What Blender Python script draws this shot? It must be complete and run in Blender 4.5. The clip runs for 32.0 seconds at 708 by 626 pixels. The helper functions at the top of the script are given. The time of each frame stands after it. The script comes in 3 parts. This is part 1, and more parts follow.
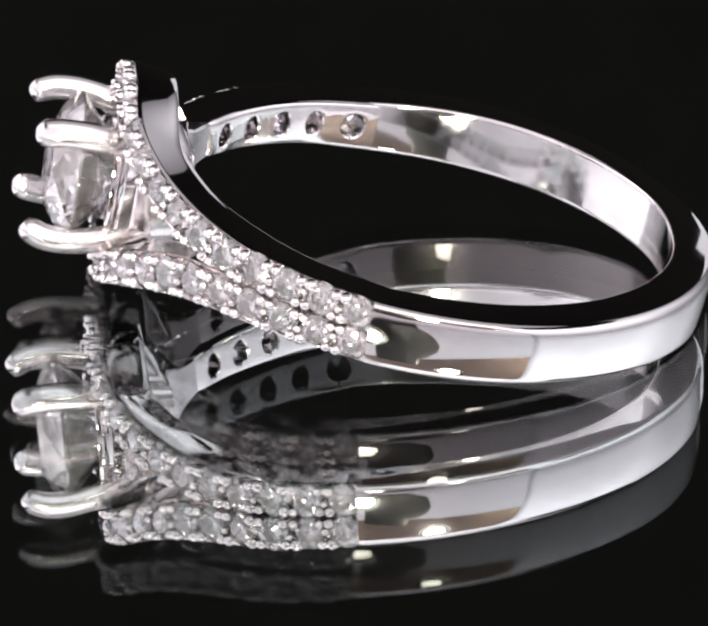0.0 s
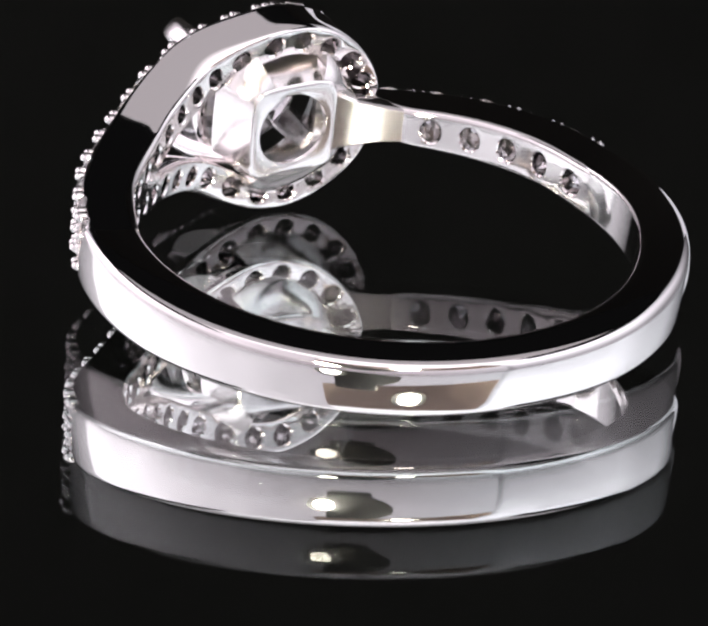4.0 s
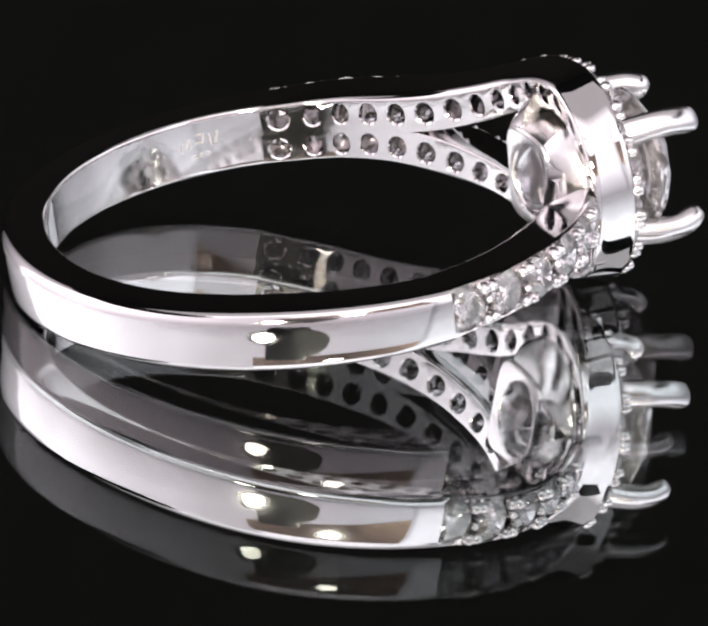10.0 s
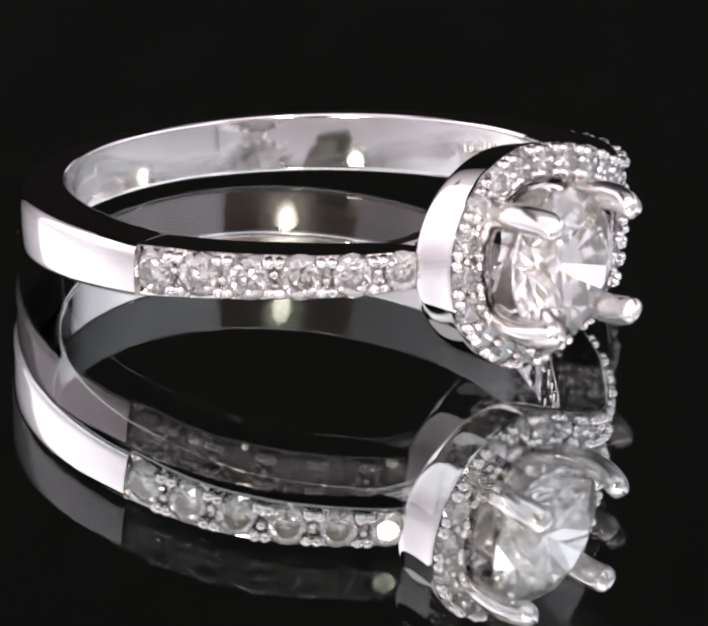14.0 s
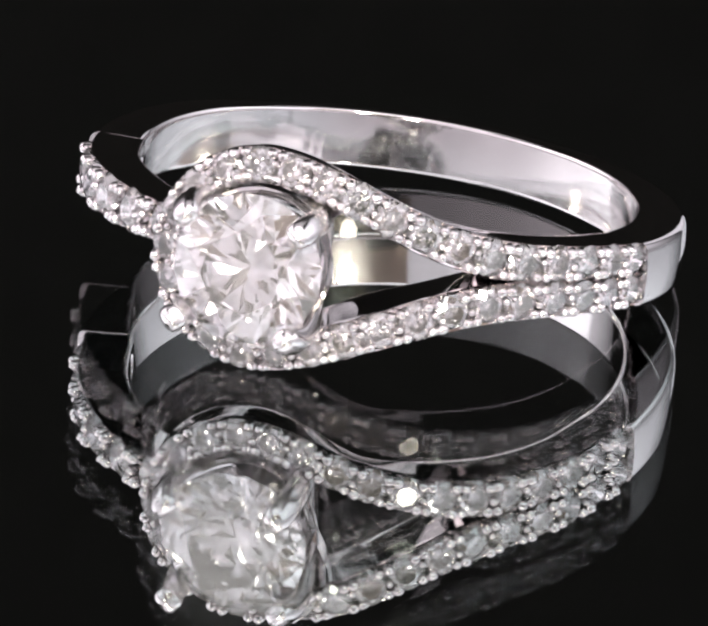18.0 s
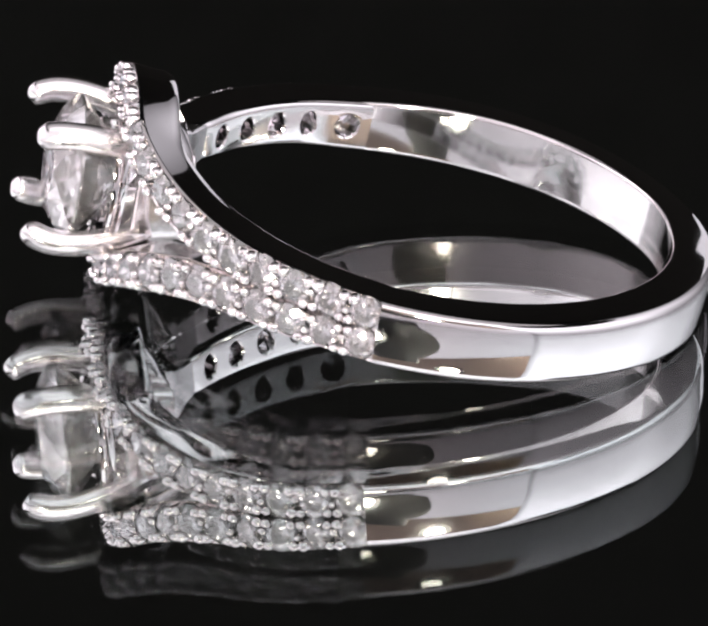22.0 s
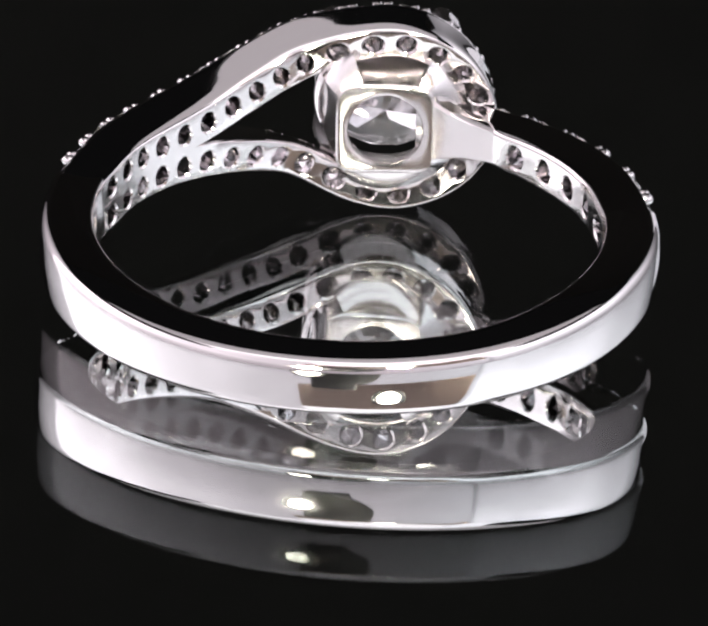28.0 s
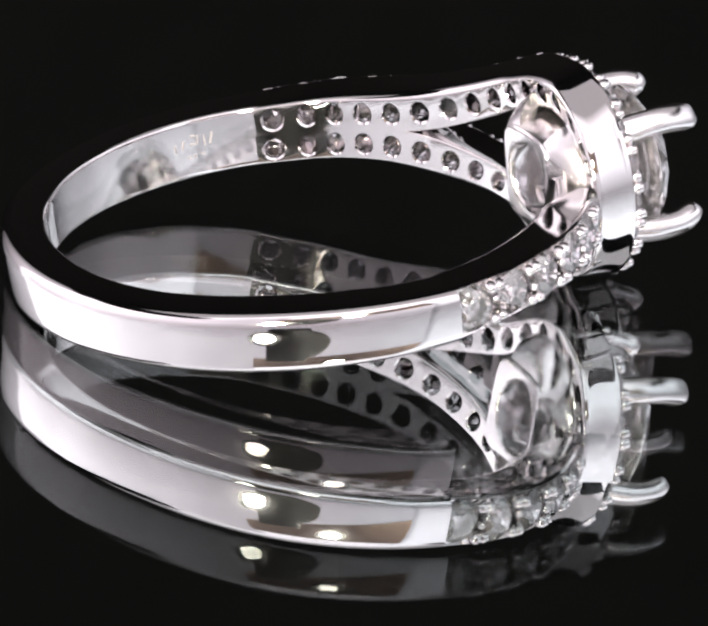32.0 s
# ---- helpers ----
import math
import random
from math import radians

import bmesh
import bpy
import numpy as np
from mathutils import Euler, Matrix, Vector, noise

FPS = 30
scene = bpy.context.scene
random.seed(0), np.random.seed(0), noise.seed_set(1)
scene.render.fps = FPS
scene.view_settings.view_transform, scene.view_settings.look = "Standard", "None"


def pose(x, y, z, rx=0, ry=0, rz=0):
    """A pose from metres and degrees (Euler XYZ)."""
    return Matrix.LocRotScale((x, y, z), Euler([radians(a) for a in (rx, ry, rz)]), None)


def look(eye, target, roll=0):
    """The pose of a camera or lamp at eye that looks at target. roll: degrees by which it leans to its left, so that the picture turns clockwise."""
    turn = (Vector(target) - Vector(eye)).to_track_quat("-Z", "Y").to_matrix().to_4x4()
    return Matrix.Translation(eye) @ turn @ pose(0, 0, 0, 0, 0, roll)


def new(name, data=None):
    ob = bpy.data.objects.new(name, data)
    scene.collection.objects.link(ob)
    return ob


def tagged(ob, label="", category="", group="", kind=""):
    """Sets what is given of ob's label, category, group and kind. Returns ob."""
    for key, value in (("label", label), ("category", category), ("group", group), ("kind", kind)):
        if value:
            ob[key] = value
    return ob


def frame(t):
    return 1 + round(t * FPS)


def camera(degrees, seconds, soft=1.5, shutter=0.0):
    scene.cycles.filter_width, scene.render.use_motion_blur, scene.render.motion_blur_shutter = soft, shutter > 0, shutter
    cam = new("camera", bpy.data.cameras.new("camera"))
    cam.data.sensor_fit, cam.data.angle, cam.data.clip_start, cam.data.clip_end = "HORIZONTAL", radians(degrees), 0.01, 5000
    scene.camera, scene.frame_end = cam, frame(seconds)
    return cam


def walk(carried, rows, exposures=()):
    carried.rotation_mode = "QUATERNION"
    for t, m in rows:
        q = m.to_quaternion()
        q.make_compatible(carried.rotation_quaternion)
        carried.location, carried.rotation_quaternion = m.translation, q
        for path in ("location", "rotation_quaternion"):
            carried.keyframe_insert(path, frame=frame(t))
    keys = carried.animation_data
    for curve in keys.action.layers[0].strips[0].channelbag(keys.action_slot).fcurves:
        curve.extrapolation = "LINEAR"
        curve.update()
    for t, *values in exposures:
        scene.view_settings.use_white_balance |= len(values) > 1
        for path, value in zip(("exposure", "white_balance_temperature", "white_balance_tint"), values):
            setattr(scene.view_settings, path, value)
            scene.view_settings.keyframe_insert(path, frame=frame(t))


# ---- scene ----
cam = camera(5.388, 32.0, soft=2.7)
CAM = pose(0.0, -0.24, 0.0938, 68.41, -3.05, 1.198)
walk(cam, [(0, CAM), (32, CAM)])

# ---- world and exposure ----
world = bpy.data.worlds.new("dark_studio")
scene.world = world
world.use_nodes = True
world.node_tree.nodes["Background"].inputs["Color"].default_value = (0.0032, 0.0032, 0.0034, 1)
world.node_tree.nodes["Background"].inputs["Strength"].default_value = 1.0
scene.view_settings.exposure = 0.15

MM = 0.001
SPIN = 16.297          # degrees a second, clockwise from above
GLASS = 2.27 * MM       # thickness of the mirror's glass


# ---- materials ----
def nodes_of(name):
    m = bpy.data.materials.new(name)
    m.use_nodes = True
    return m, m.node_tree.nodes, m.node_tree.links, m.node_tree.nodes["Principled BSDF"]


def grain(m, scale, low, high, socket, detail=4.0):
    n, l = m.node_tree.nodes, m.node_tree.links
    tex, noise_n, ramp = n.new("ShaderNodeTexCoord"), n.new("ShaderNodeTexNoise"), n.new("ShaderNodeMapRange")
    noise_n.inputs["Scale"].default_value, noise_n.inputs["Detail"].default_value = scale, detail
    ramp.inputs["To Min"].default_value, ramp.inputs["To Max"].default_value = low, high
    l.new(tex.outputs["Object"], noise_n.inputs["Vector"])
    l.new(noise_n.outputs["Fac"], ramp.inputs["Value"])
    l.new(ramp.outputs["Result"], socket)
    return noise_n


def relief(m, scale, strength, distance):
    n, l = m.node_tree.nodes, m.node_tree.links
    tex, noise_n, bump = n.new("ShaderNodeTexCoord"), n.new("ShaderNodeTexNoise"), n.new("ShaderNodeBump")
    noise_n.inputs["Scale"].default_value, noise_n.inputs["Detail"].default_value = scale, 3.0
    bump.inputs["Strength"].default_value, bump.inputs["Distance"].default_value = strength, distance
    l.new(tex.outputs["Object"], noise_n.inputs["Vector"])
    l.new(noise_n.outputs["Fac"], bump.inputs["Height"])
    l.new(bump.outputs["Normal"], n["Principled BSDF"].inputs["Normal"])


def metal(name, colour, low, high, bump=0.05, wave=350):
    m, n, l, p = nodes_of(name)
    p.inputs["Base Color"].default_value = (*colour, 1)
    p.inputs["Metallic"].default_value = 1.0
    grain(m, 900, low, high, p.inputs["Roughness"])
    relief(m, wave, bump, 0.00002)
    return m


def gem(name, ior, colour=(1, 1, 1), clear=1.0):
    m, n, l, p = nodes_of(name)
    p.inputs["Base Color"].default_value = (*colour, 1)
    p.inputs["Transmission Weight"].default_value = clear
    p.inputs["IOR"].default_value = ior
    p.inputs["Roughness"].default_value = 0.0
    return m


def glow(name, colour, strength):
    m = bpy.data.materials.new(name)
    m.use_nodes = True
    n, l = m.node_tree.nodes, m.node_tree.links
    n.clear()
    out, em = n.new("ShaderNodeOutputMaterial"), n.new("ShaderNodeEmission")
    em.inputs["Color"].default_value, em.inputs["Strength"].default_value = (*colour, 1), strength
    l.new(em.outputs["Emission"], out.inputs["Surface"])
    return m


def plain(name, colour, rough, scale=60, spread=0.25):
    m, n, l, p = nodes_of(name)
    mix = n.new("ShaderNodeMix")
    mix.data_type = "RGBA"
    mix.inputs["A"].default_value = (*(c * (1 - spread) for c in colour), 1)
    mix.inputs["B"].default_value = (*(c * (1 + spread) for c in colour), 1)
    grain(m, scale, 0, 1, mix.inputs["Factor"])
    l.new(mix.outputs["Result"], p.inputs["Base Color"])
    p.inputs["Roughness"].default_value = rough
    return m


GOLD = metal("polished white gold", (0.90, 0.865, 0.86), 0.02, 0.07)
GOLD_CAST = metal("worn inner white gold", (0.88, 0.85, 0.845), 0.05, 0.11, 0.25)
SATIN = metal("satin white gold", (0.85, 0.82, 0.82), 0.13, 0.21, 0.25)
CLAW = metal("matt worn white gold", (0.88, 0.85, 0.855), 0.14, 0.25, 0.35)
DIAMOND = gem("diamond", 2.418, (0.985, 0.965, 1.0), 0.965)
MELEE = gem("small diamond", 2.418, (0.99, 0.98, 1.0), 0.975)
# faint random tint per stone, painted in place of the diamonds' coloured fire
tint_n, tint_l = MELEE.node_tree.nodes, MELEE.node_tree.links
which, hues = tint_n.new("ShaderNodeObjectInfo"), tint_n.new("ShaderNodeValToRGB")
hues.color_ramp.elements[0].color, hues.color_ramp.elements[1].color = (1.0, 0.97, 0.985, 1), (0.96, 0.97, 1.0, 1)
mid_hue = hues.color_ramp.elements.new(0.5)
mid_hue.color = (0.99, 0.955, 1.0, 1)
tint_l.new(which.outputs["Random"], hues.inputs["Fac"])
tint_l.new(hues.outputs["Color"], tint_n["Principled BSDF"].inputs["Base Color"])
PLATE = gem("clear float glass", 1.33, (0.97, 1.0, 0.985), 1.0)
SILVER = metal("silver mirror coating", (0.83, 0.86, 0.86), 0.0, 0.0, 0.0)
BLACK = plain("black painted metal", (0.012, 0.012, 0.013), 0.6)
CLOTH = plain("black velvet backdrop", (0.018, 0.018, 0.0185), 0.95)
BROWN = plain("brown board", (0.37, 0.28, 0.23), 0.7)


# ---- mesh helpers ----
def finish(name, bm, material, parent=None, label="", angle=None):
    me = bpy.data.meshes.new(name)
    bmesh.ops.recalc_face_normals(bm, faces=bm.faces)
    bm.to_mesh(me)
    bm.free()
    if angle is not None:
        me.shade_smooth()
        me.set_sharp_from_angle(angle=radians(angle))
    me.materials.append(material)
    ob = new(name, me)
    ob.parent = parent
    if label:
        ob["label"] = label
    return ob


def part(name, bm, material, parent, label="", angle=None):
    return finish(name, bm, material, parent, label, angle)


def shared(name, me, m, parent):
    ob = new(name, me)
    ob.parent = parent
    ob.matrix_local = m
    return ob


def box(bm, lo, hi, bevel=0.0):
    made = bmesh.ops.create_cube(bm, size=1.0)["verts"]
    for v in made:
        v.co = Vector([lo[i] + (v.co[i] + 0.5) * (hi[i] - lo[i]) for i in range(3)])
    if bevel:
        edges = list({e for v in made for e in v.link_edges})
        bmesh.ops.bevel(bm, geom=edges, offset=bevel, segments=2, affect="EDGES", profile=0.6)


def lathe(bm, rows, n, cap=True):
    """Rows of (radius, z) turned about z."""
    rings = [[bm.verts.new((r * math.cos(2 * math.pi * k / n), r * math.sin(2 * math.pi * k / n), z)) for k in range(n)] for r, z in rows]
    for a, b in zip(rings, rings[1:]):
        for k in range(n):
            bm.faces.new((a[k], a[(k + 1) % n], b[(k + 1) % n], b[k]))
    if cap:
        bm.faces.new(rings[0])
        bm.faces.new(rings[-1])
    return rings


# ---- the light: a glowing tent and small lamps round the dark table ----
def aim(az, el, dist, up=0.012):
    """A pose at that azimuth (0 towards the camera, positive to its right) and height angle, facing the ring with its -z."""
    a, e = radians(az), radians(el)
    eye = Vector((dist * math.cos(e) * math.sin(a), -dist * math.cos(e) * math.cos(a), dist * math.sin(e) + up))
    return look(eye, (0, 0, up))


def led(az, el, dist, r, colour, strength, label):
    top = tagged(new("led_lamp"), label, "lamp")
    top.matrix_basis = aim(az, el, dist)
    bm = bmesh.new()
    lathe(bm, [(r * 0.7, 0.03), (r * 1.5, 0.025), (r * 1.6, 0.004), (r * 1.25, 0.002)], 24)
    part("housing", bm, BLACK, top, angle=40)
    bm = bmesh.new()
    lathe(bm, [(r, 0.001), (r * 0.96, -0.002), (r * 0.6, -0.004), (r * 0.1, -0.005)], 24)
    part("lens", bm, glow("led glow", colour, strength), top, "glowing lamp lens")
    return top


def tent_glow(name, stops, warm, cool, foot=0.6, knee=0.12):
    """Cloth that glows itself: brightness painted round it by the stops, dimmed towards the hem."""
    m = bpy.data.materials.new(name)
    m.use_nodes = True
    n, l = m.node_tree.nodes, m.node_tree.links
    n.clear()
    out, em = n.new("ShaderNodeOutputMaterial"), n.new("ShaderNodeEmission")
    tex, sep, at, rng, ramp = (n.new("ShaderNode" + k) for k in ("TexCoord", "SeparateXYZ", "Math", "MapRange", "ValToRGB"))
    at.operation = "ARCTAN2"
    l.new(tex.outputs["Object"], sep.inputs["Vector"])
    neg = n.new("ShaderNodeMath")
    neg.operation = "MULTIPLY"
    neg.inputs[1].default_value = -1.0
    l.new(sep.outputs["Y"], neg.inputs[0])
    l.new(sep.outputs["X"], at.inputs[0])
    l.new(neg.outputs[0], at.inputs[1])
    rng.inputs["From Min"].default_value, rng.inputs["From Max"].default_value = -math.pi, math.pi
    l.new(at.outputs[0], rng.inputs["Value"])
    l.new(rng.outputs["Result"], ramp.inputs["Fac"])
    top = max(v for _, v in stops)
    els = ramp.color_ramp.elements
    while len(els) < len(stops):
        els.new(0.5)
    for e, (az, v) in zip(els, stops):
        e.position = (az + 180) / 360
        c = warm if az < 20 else cool
        e.color = (*(v / top * k for k in c), 1)
    fold = n.new("ShaderNodeTexNoise")
    fold.inputs["Scale"].default_value, fold.inputs["Detail"].default_value = 9.0, 3.0
    l.new(tex.outputs["Object"], fold.inputs["Vector"])
    uneven = n.new("ShaderNodeMapRange")
    uneven.inputs["To Min"].default_value, uneven.inputs["To Max"].default_value = top * 0.82, top * 1.18
    l.new(fold.outputs["Fac"], uneven.inputs["Value"])
    # shade put into the emission: dimmer from the knee down to the foot
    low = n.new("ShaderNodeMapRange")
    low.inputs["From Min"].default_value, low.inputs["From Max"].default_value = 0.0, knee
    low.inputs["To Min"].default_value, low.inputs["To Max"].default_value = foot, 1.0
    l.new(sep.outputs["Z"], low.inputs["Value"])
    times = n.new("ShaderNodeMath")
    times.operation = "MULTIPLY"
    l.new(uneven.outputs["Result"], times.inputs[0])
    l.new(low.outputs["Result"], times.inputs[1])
    l.new(times.outputs[0], em.inputs["Strength"])
    l.new(ramp.outputs["Color"], em.inputs["Color"])
    l.new(em.outputs["Emission"], out.inputs["Surface"])
    return m


def el_z(el, rad):
    return rad * math.tan(radians(el)) + 0.004


def wall_sheet(bm, az0, az1, low, high, rad, thick=0.003):
    """A curved upright sheet; low and high are height angles at its two ends."""
    n = max(4, int(abs(az1 - az0) / 3))
    cols = []
    for k in range(n + 1):
        f = k / n
        a = radians(az0 + (az1 - az0) * f)
        z0, z1 = el_z(low[0] + (low[1] - low[0]) * f, rad), el_z(high[0] + (high[1] - high[0]) * f, rad)
        cols.append([bm.verts.new((r * math.sin(a), -r * math.cos(a), z)) for r, z in ((rad, z0), (rad, z1), (rad + thick, z1), (rad + thick, z0))])
    for p, q in zip(cols, cols[1:]):
        for j in range(4):
            bm.faces.new((p[j], p[(j + 1) % 4], q[(j + 1) % 4], q[j]))
    bm.faces.new(cols[0])
    bm.faces.new(cols[-1])


WARM, COOL = (1.0, 0.905, 0.99), (0.965, 0.93, 1.02)
STOPS = [(-150, 0.12), (-138, 0.5), (-128, 0.8), (-126, 1.8), (-90, 1.65), (-74, 1.25), (-45, 0.95), (-30, 0.78), (-18, 0.70), (10, 0.70), (49, 0.82), (51, 1.45), (104, 1.4), (116, 1.05),
         (134, 0.8), (154, 0.12)]
# two glows of one cloth, no lamps behind; the second is painted darker low down
TENT = tent_glow("glowing tent cloth", STOPS, WARM, COOL)
TENT_DIM_FOOT = tent_glow("tent cloth, glow dimmed low down", STOPS, WARM, COOL, 0.27, 0.19)
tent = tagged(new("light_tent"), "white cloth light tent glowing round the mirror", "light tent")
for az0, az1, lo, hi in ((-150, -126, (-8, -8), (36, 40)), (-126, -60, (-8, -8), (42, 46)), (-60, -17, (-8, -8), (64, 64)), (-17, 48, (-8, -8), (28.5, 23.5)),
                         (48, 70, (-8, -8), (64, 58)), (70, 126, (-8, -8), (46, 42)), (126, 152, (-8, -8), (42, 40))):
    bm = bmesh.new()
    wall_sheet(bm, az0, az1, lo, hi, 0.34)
    part("side_panel", bm, TENT_DIM_FOOT if az0 >= 48 else TENT, tent, "glowing white cloth panel", angle=30)
ROOF_GLOW = glow("tent roof glow", (1.0, 0.925, 0.985), 0.36)
n, l = ROOF_GLOW.node_tree.nodes, ROOF_GLOW.node_tree.links
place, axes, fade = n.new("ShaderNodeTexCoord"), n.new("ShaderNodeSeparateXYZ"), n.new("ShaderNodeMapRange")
# extra glow added along the front edge to brighten the stones
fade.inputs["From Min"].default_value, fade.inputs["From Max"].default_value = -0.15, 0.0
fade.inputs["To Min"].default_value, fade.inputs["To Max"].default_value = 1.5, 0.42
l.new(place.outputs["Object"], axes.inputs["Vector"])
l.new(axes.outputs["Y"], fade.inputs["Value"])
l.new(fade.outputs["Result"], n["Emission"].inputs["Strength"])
bm = bmesh.new()
box(bm, (-0.44, -0.315, 0.70), (0.44, 0.405, 0.704), 0.001)
part("roof_panel", bm, ROOF_GLOW, tent, "white cloth roof glowing stronger in front")
bm = bmesh.new()
wall_sheet(bm, 153, 165, (-8, -8), (20, 19), 0.34)
part("rear_hem", bm, glow("lit tent hem", COOL, 0.7), tent, "low white cloth hem at the tent's back", angle=30)
# unseen glowing sheet above the board, added as fill light for the stones
bm = bmesh.new()
wall_sheet(bm, -17, 48, (46, 46), (64, 64), 0.34)
part("front_fill_flap", bm, ROOF_GLOW, tent, "added glowing cloth over the tent's opening", angle=30)
bm = bmesh.new()
wall_sheet(bm, -17, 48, (28.6, 23.6), (46.5, 46.5), 0.335)
tagged(finish("board", bm, BROWN, angle=30), "dull brown board hanging over the tent's open front", "board")

led(-13.0, 12.5, 0.235, 0.0155, (1.0, 0.92, 0.79), 750, "small warm lamp with a round lens")
led(16.5, 34.5, 0.31, 0.019, (1.0, 0.92, 0.79), 750, "small warm lamp with a round lens")

bm = bmesh.new()
box(bm, (-0.055, -0.30, 0.03), (0.018, -0.252, 0.155), 0.004)
camera_body = tagged(new("camera_body"), "black camera body facing the ring", "camera")
part("body", bm, BLACK, camera_body, "black camera body")
bm = bmesh.new()
bmesh.ops.create_cone(bm, cap_ends=True, segments=40, radius1=0.045, radius2=0.045, depth=0.03)
bmesh.ops.transform(bm, matrix=Matrix.Translation((0.008, -0.2665, 0.084)) @ pose(0, 0, 0, 90, 0, 0), verts=bm.verts)
part("lens_ring", bm, BLACK, camera_body, "wide black lens ring", angle=40)

# ---- table and backdrop ----
bm = bmesh.new()
box(bm, (-0.6, -0.6, -0.06), (0.6, 0.6, -0.032), 0.004)
tagged(finish("table_top", bm, BLACK), "matt black table top under the turntable", "table")
bm = bmesh.new()
R, H = 1.4, 1.2
ring_v = [[bm.verts.new((R * math.cos(2 * math.pi * k / 48), R * math.sin(2 * math.pi * k / 48), z)) for k in range(48)] for z in (-0.7, H)]
for k in range(48):
    bm.faces.new((ring_v[0][k], ring_v[0][(k + 1) % 48], ring_v[1][(k + 1) % 48], ring_v[1][k]))
tagged(finish("backdrop", bm, CLOTH), "black velvet backdrop round the table", "backdrop", kind="structure")
bm = bmesh.new()
bmesh.ops.create_circle(bm, cap_ends=True, segments=48, radius=R)
for v in bm.verts:
    v.co.z = -0.7
tagged(finish("floor", bm, CLOTH), "black floor under the table", "floor", kind="structure")

# ---- the mirror turntable ----
turntable = tagged(new("mirror_turntable"), "round dark glass mirror plate turning under the ring", "turntable")
PR = 0.078
bm = bmesh.new()
prof = [(PR - 0.0004, -GLASS), (PR, -GLASS + 0.0004), (PR, -0.0005), (PR - 0.0005, 0.0)]
rings = lathe(bm, prof, 128, cap=False)
bm.faces.new(rings[-1])
part("glass_plate", bm, PLATE, turntable, "clear glass plate with a polished edge")
bm = bmesh.new()
bm.faces.new([bm.verts.new((v[0], v[1], -GLASS)) for v in [((PR - 0.0004) * math.cos(2 * math.pi * k / 128), (PR - 0.0004) * math.sin(2 * math.pi * k / 128)) for k in range(128)]])
part("silver_backing", bm, SILVER, turntable, "silvered back of the mirror")
bm = bmesh.new()
lathe(bm, [(0.07, -0.032), (0.075, -0.031), (0.075, -GLASS - 0.0009), (0.074, -GLASS - 0.0004)], 96)
part("base", bm, BLACK, turntable, "black turntable drum", angle=30)

# ---- the ring ----
ring = tagged(new("engagement_ring"), "polished white gold halo diamond ring lying on a mirror", "ring")
RING = Matrix(((-0.992882, 0.0, 0.119104, 0.00192), (-0.003155, -0.999649, -0.026302, 0.0), (0.119062, -0.026491, 0.992533, 0.002304), (0, 0, 0, 1)))


def catmull(rows, x):
    n = len(rows) - 1
    i = min(int(x), n - 1)
    f = x - i
    p = [np.array(rows[min(max(j, 0), n)], float) for j in (i - 1, i, i + 1, i + 2)]
    if i == 0:
        p[0] = 2 * p[1] - p[2]
    if i == n - 1:
        p[3] = 2 * p[2] - p[1]
    return 0.5 * (2 * p[1] + (p[2] - p[0]) * f + (2 * p[0] - 5 * p[1] + 4 * p[2] - p[3]) * f * f + (3 * p[1] - p[0] - 3 * p[2] + p[3]) * f ** 3)


